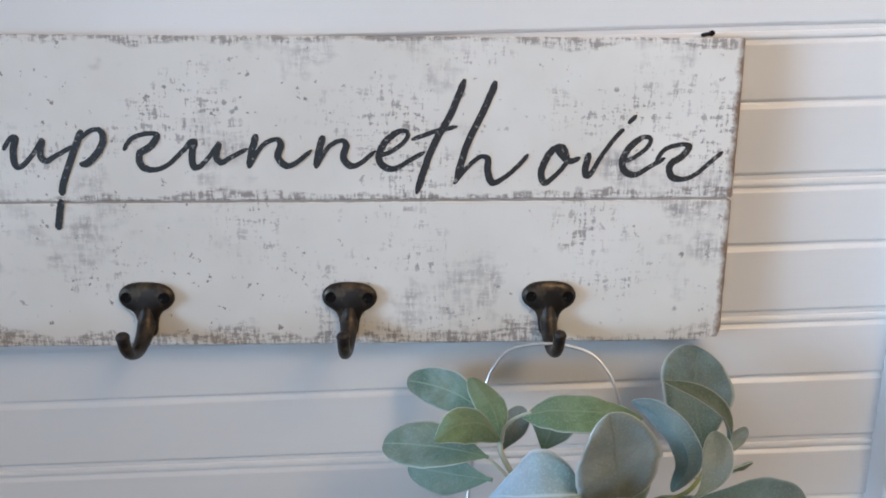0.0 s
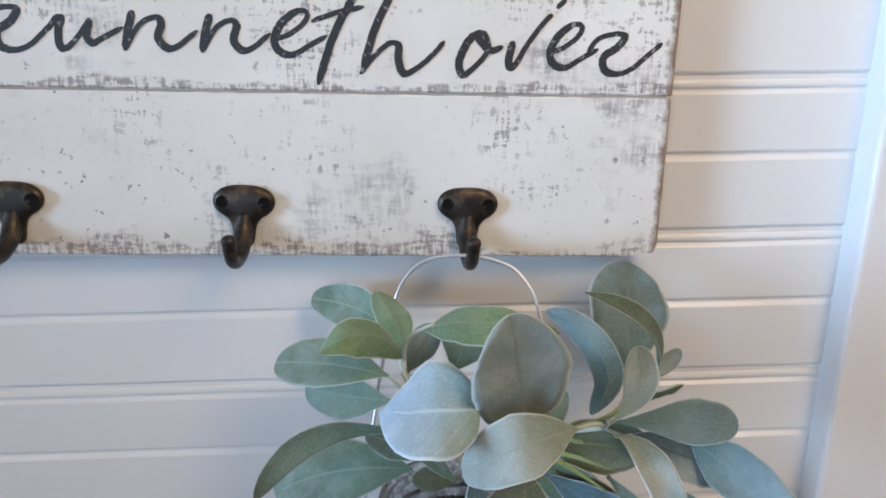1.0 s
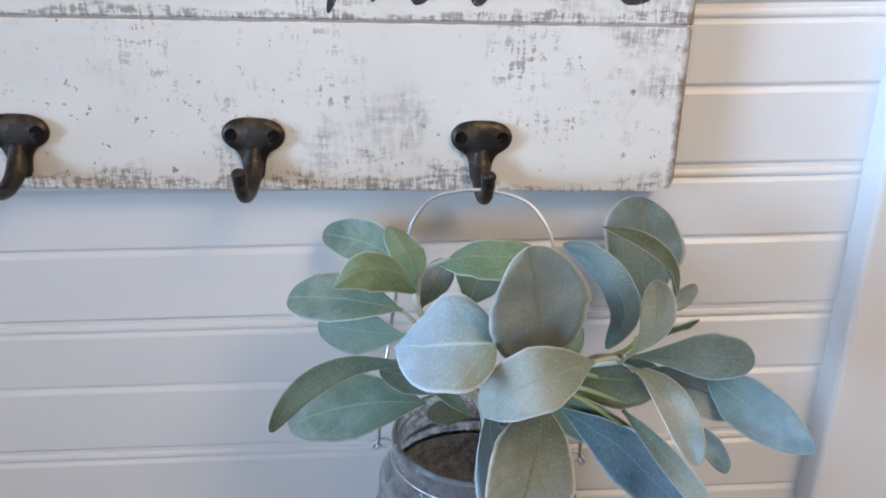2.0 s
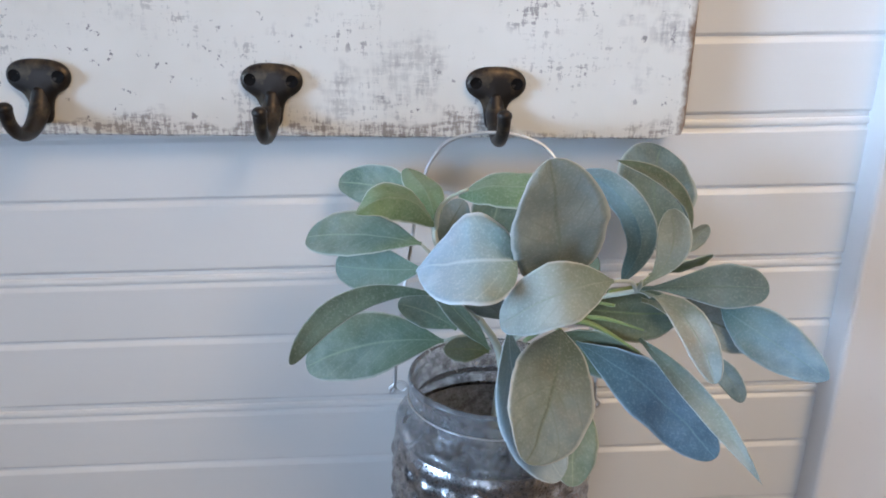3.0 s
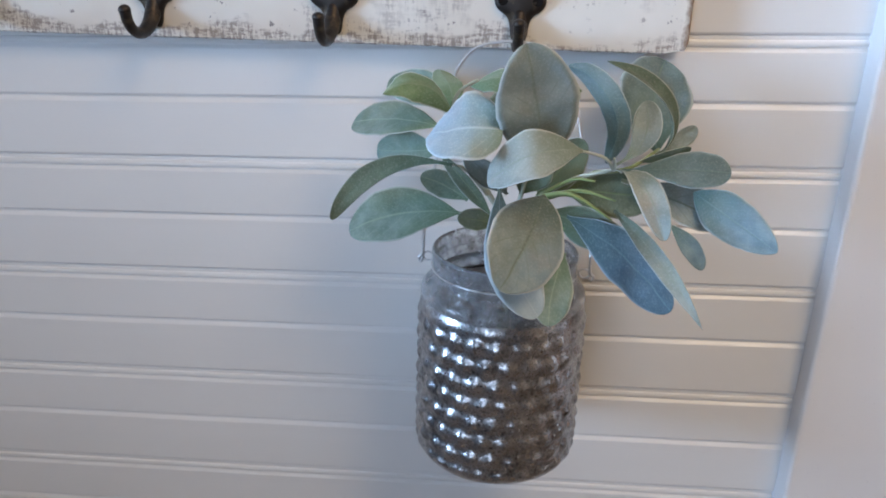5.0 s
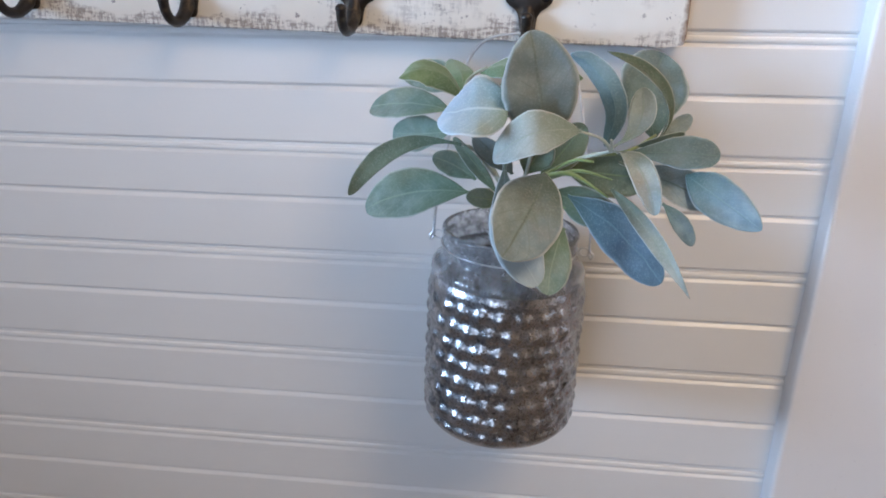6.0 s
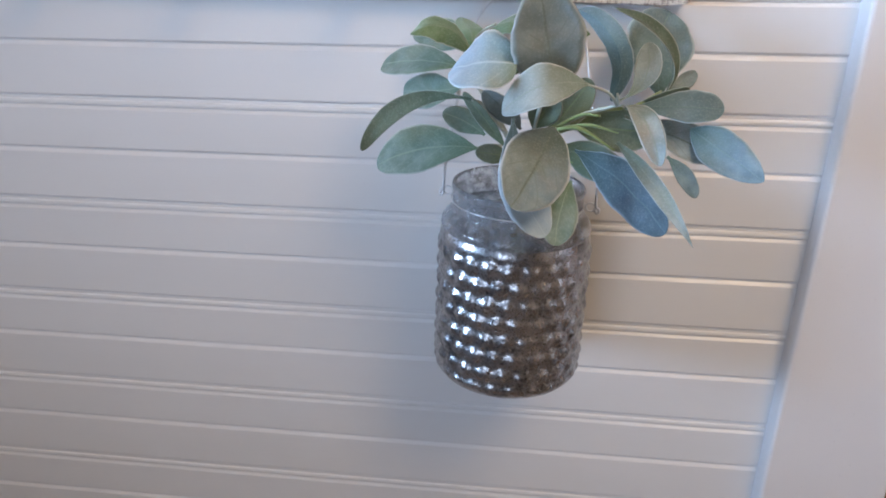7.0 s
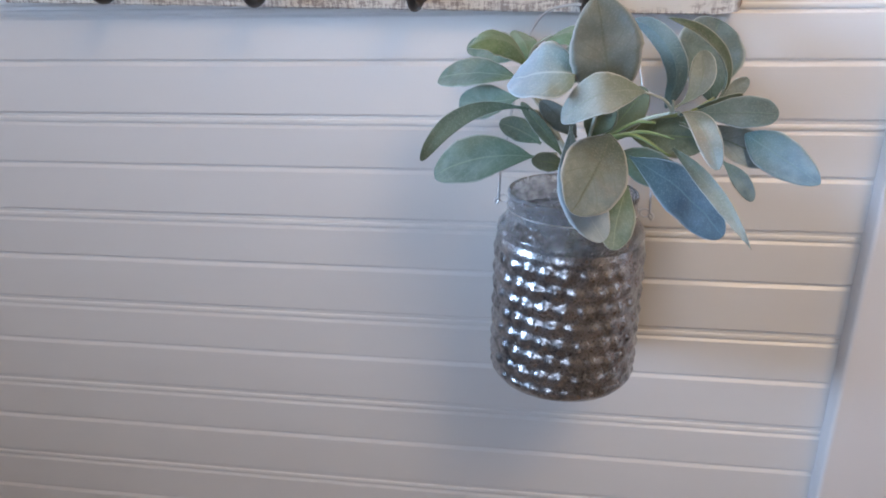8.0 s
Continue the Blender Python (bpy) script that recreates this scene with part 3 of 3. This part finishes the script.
for side in (-1, 1):
    part("wire_eye", tube([Vector((side * 0.0515 + 0.0034 * math.cos(a), 0.001, 0.1340 + 0.0030 * math.sin(a))) for a in [2 * math.pi * k / 24 for k in range(25)]], [0.0007, 0.0007], 6), STEEL, handle, smooth=True)

# ---- the leaves in the jar ----
bunch = thing("leaf_bunch", "bunch of felted grey-green lamb's ear leaves in the jar", "greenery")


def blade(place, half, material, peak, cup, flip, label, butt=0.85, point=0.46, fold=0.0, wave=1.0):
    """A felted blade along a midrib. place(s) gives the midrib's point, its heading and the blade's side there."""
    rows, cols = 26, 10
    power = math.log(0.5) / math.log(peak)
    start, _, _ = place(0.0)
    end, _, _ = place(1.0)
    seed = start.x * 91 + end.z * 57
    bm = bmesh.new()
    uv = bm.loops.layers.uv.new("UVMap")
    tops, lows, at = [], [], {}
    for j in range(rows + 1):
        s = 0.5 - 0.5 * math.cos(math.pi * j / rows)
        p, ahead, side = place(s)
        side = (side - ahead * side.dot(ahead)).normalized()
        normal = side.cross(ahead)
        if normal.y > 0:
            normal = -normal
        q = s ** power
        w = half * max(0.02, math.sin(math.pi * q) ** (butt if q < 0.5 else point)) * (1 + 0.05 * noise.noise((s * 7, seed, 0)))
        w = max(w, 0.0011 * (1 - s))
        top, low = [], []
        for k in range(cols + 1):
            u = 2 * k / cols - 1
            rise = 1.3 * cup * w * abs(u) ** 1.5 + 0.13 * w * wave * noise.noise((u * 1.6, s * 5, seed))
            rise -= fold * w * abs(u)
            rise += 0.02 * w * wave * abs(u) * math.sin(s * 34 + 3 * u + seed)
            reach = 1 / math.sqrt(1 + fold * fold)
            q = p + side * w * u * reach * (1 + 0.02 * noise.noise((s * 16, u, seed)) + 0.018 * noise.noise((s * 60, 2 * u, seed))) + normal * rise * reach
            thick = 0.00045 * (1 - 0.6 * abs(u))
            top.append(bm.verts.new(q + normal * thick))
            low.append(bm.verts.new(q - normal * thick))
            at[top[-1]] = at[low[-1]] = (k / cols, 1 - s if flip else s)
        tops.append(top)
        lows.append(low)
    for j in range(rows):
        for k in range(cols):
            bm.faces.new((tops[j][k], tops[j][k + 1], tops[j + 1][k + 1], tops[j + 1][k]))
            bm.faces.new((lows[j][k + 1], lows[j][k], lows[j + 1][k], lows[j + 1][k + 1]))
        bm.faces.new((tops[j][0], tops[j + 1][0], lows[j + 1][0], lows[j][0]))
        bm.faces.new((tops[j + 1][cols], tops[j][cols], lows[j][cols], lows[j + 1][cols]))
    for k in range(cols):
        bm.faces.new((tops[0][k + 1], tops[0][k], lows[0][k], lows[0][k + 1]))
        bm.faces.new((tops[rows][k], tops[rows][k + 1], lows[rows][k + 1], lows[rows][k]))
    for f in bm.faces:
        for loop in f.loops:
            loop[uv].uv = at[loop.vert]
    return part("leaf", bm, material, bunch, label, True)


def leaf(base, tip, edge_a, edge_b, material, peak=0.52, cup=0.15, flip=False, label="", butt=0.85, point=0.46):
    """One felted leaf from base to tip, widest between the two edge points, with a crease along its midrib."""
    base, tip, edge_a, edge_b = Vector(base), Vector(tip), Vector(edge_a), Vector(edge_b)
    mid = (edge_a + edge_b) / 2
    along = tip - base
    share = max(0.3, min(0.7, (mid - base).dot(along) / along.length_squared))
    control = (mid - (1 - share) ** 2 * base - share ** 2 * tip) / (2 * share * (1 - share))

    def place(s):
        p = (1 - s) ** 2 * base + 2 * s * (1 - s) * control + s * s * tip
        return p, (2 * (1 - s) * (control - base) + 2 * s * (tip - control)).normalized(), edge_a - edge_b

    return blade(place, (edge_a - edge_b).length / 2, material, peak, cup, flip, label, butt, point)


def curled_leaf(midrib, side_base, side_tip, half, material, peak=0.52, cup=0.15, fold=0.0, label="", butt=0.85, point=0.46):
    """A leaf whose midrib bends through several points, and which may twist and fold along it."""
    line = smooth_line(midrib, 10)
    a, b = Vector(side_base), Vector(side_tip)

    def place(s):
        f = s * (len(line) - 1)
        i = min(int(f), len(line) - 2)
        p = line[i].lerp(line[i + 1], f - i)
        ahead = (line[min(i + 2, len(line) - 1)] - line[max(i - 1, 0)]).normalized()
        return p, ahead, a.lerp(b, s)

    return blade(place, half, material, peak, cup, False, label, butt, point, fold)


def stem(points, radius, material=None, thin=0.6):
    return part("stem", tube(smooth_line(points, 6), [radius, radius * thin], 8), material or STEM_SAGE, bunch, smooth=True)


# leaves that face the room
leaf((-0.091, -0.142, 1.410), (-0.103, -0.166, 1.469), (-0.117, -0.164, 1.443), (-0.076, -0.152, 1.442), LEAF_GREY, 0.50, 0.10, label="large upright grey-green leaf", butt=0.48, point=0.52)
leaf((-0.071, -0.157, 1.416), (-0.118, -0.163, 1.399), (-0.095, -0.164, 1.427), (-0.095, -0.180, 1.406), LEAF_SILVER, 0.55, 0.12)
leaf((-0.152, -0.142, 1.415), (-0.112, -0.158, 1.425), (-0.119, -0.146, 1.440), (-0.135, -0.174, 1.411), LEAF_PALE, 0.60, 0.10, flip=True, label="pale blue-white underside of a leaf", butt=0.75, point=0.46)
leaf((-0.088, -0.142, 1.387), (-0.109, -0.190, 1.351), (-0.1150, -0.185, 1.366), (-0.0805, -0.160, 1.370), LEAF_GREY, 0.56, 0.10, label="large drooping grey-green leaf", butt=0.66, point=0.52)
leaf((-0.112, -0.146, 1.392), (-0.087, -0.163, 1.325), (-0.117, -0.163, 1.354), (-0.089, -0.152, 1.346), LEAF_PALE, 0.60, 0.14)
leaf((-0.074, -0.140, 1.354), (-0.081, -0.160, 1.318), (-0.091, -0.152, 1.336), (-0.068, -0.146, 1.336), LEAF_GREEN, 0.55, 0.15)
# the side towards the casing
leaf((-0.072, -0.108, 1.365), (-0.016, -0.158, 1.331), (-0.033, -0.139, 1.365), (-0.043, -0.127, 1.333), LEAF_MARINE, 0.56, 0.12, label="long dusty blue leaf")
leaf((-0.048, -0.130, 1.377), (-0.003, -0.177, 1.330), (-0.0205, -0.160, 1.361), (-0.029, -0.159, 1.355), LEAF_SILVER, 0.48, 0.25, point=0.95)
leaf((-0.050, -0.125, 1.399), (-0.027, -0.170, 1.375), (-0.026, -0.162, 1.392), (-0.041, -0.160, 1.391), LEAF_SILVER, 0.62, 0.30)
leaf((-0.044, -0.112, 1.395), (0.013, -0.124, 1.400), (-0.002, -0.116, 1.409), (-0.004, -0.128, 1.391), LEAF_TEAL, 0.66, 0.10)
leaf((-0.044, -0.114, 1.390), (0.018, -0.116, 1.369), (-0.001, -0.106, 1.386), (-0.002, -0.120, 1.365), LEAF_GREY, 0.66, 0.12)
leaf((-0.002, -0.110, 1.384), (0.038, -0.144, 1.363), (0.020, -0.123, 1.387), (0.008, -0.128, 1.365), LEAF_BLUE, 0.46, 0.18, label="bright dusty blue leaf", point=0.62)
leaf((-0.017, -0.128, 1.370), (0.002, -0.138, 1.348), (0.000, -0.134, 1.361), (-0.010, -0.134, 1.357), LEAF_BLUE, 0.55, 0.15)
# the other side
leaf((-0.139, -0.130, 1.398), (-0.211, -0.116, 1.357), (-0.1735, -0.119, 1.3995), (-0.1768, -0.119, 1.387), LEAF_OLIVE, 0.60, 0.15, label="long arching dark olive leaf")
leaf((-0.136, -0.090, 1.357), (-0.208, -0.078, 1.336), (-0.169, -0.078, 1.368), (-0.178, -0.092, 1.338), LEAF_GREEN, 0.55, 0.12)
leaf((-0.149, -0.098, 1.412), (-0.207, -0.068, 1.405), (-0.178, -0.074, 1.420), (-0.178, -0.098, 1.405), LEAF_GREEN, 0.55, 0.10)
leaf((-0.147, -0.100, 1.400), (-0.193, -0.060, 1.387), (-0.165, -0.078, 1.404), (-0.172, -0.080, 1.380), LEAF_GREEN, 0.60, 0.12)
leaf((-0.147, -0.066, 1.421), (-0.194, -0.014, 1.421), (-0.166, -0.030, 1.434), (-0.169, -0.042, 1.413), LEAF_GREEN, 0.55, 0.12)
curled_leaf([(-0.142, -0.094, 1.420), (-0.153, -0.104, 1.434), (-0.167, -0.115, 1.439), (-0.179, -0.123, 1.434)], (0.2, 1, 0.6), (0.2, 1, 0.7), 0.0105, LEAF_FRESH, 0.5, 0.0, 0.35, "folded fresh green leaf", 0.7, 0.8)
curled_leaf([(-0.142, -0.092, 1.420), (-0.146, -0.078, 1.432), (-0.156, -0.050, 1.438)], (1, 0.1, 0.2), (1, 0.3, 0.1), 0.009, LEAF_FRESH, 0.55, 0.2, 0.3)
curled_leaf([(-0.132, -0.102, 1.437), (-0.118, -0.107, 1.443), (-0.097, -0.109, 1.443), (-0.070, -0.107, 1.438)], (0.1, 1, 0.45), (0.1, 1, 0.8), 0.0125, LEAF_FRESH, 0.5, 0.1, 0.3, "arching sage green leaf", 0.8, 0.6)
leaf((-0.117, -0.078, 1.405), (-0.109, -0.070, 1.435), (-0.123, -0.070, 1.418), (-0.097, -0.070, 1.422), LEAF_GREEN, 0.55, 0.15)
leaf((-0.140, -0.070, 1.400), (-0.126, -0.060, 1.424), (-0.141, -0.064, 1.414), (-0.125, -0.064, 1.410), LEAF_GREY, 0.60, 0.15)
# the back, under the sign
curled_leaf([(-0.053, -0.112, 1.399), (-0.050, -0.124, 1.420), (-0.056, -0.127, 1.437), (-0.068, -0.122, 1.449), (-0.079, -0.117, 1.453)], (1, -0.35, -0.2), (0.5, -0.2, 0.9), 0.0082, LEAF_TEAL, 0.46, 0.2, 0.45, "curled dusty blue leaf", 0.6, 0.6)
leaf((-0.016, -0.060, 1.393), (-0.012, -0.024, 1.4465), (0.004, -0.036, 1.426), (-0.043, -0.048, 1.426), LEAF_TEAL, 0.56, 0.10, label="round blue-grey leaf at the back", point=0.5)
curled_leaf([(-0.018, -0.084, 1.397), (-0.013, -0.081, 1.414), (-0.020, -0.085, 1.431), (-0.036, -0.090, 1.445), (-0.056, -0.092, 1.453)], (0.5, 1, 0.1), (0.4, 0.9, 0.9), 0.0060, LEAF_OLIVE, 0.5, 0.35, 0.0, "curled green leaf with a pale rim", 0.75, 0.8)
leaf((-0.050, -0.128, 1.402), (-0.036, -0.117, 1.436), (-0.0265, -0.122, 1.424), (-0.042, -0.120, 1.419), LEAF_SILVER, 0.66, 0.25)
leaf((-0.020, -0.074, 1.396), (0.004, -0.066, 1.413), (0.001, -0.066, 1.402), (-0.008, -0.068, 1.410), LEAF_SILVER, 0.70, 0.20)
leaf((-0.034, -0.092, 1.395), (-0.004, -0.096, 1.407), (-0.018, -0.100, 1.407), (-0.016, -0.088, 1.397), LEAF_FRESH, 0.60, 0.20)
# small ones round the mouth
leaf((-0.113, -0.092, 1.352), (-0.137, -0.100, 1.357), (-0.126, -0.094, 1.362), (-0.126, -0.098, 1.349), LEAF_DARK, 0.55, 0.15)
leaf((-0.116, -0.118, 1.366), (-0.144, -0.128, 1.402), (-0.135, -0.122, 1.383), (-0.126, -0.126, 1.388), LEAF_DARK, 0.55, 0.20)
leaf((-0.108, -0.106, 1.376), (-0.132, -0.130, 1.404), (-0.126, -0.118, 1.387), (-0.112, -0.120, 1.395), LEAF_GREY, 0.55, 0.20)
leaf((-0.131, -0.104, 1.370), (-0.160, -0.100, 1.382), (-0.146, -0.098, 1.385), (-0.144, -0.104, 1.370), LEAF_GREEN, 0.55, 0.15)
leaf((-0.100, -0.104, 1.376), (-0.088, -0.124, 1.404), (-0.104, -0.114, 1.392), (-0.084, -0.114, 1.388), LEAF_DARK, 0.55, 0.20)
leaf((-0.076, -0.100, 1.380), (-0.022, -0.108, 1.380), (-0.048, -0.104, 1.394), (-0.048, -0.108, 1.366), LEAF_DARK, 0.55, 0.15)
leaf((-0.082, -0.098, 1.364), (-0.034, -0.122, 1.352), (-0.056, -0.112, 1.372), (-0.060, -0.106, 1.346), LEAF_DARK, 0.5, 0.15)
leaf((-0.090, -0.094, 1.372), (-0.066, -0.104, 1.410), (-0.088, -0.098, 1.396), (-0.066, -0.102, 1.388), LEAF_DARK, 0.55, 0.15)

MOUTH = (-0.104, -0.078, 1.336)
stem([(-0.102, -0.072, 1.25), MOUTH, (-0.120, -0.090, 1.372), (-0.140, -0.094, 1.408), (-0.143, -0.092, 1.421)], 0.0023)
stem([(-0.106, -0.072, 1.25), MOUTH, (-0.094, -0.095, 1.366), (-0.072, -0.112, 1.388), (-0.050, -0.125, 1.399)], 0.0019)
stem([(-0.110, -0.072, 1.25), MOUTH, (-0.100, -0.100, 1.372), (-0.096, -0.124, 1.398), (-0.093, -0.142, 1.416)], 0.0018)
stem([(-0.050, -0.125, 1.399), (-0.058, -0.140, 1.409), (-0.071, -0.157, 1.416)], 0.0012)
stem([(-0.142, -0.094, 1.419), (-0.141, -0.098, 1.429), (-0.136, -0.101, 1.436), (-0.128, -0.104, 1.441)], 0.0013)
stem([(-0.050, -0.125, 1.399), (-0.051, -0.132, 1.404), (-0.052, -0.136, 1.408)], 0.0012)
stem([(-0.060, -0.116, 1.394), (-0.038, -0.100, 1.394), (-0.018, -0.074, 1.400)], 0.0015, STEM_GREEN)
stem([(-0.104, -0.080, 1.340), (-0.085, -0.095, 1.352), (-0.062, -0.106, 1.357)], 0.0013, STEM_GREEN)
stem([(-0.120, -0.090, 1.360), (-0.130, -0.092, 1.360), (-0.136, -0.090, 1.357)], 0.0013)
stem([(-0.120, -0.096, 1.372), (-0.132, -0.116, 1.392), (-0.139, -0.130, 1.398)], 0.0013)
stem([(-0.126, -0.094, 1.384), (-0.140, -0.097, 1.402), (-0.149, -0.098, 1.412)], 0.0013)
stem([(-0.096, -0.100, 1.362), (-0.090, -0.124, 1.380), (-0.088, -0.142, 1.387)], 0.0013, STEM_GREEN)
stem([(-0.088, -0.112, 1.377), (-0.072, -0.128, 1.384), (-0.050, -0.138, 1.374)], 0.0022, STEM_GREEN, 0.25)
stem([(-0.086, -0.110, 1.376), (-0.068, -0.126, 1.386), (-0.049, -0.138, 1.385)], 0.0018, STEM_GREEN, 0.25)
stem([(-0.088, -0.104, 1.376), (-0.072, -0.118, 1.390), (-0.060, -0.126, 1.392)], 0.0013, STEM_GREEN, 0.6)
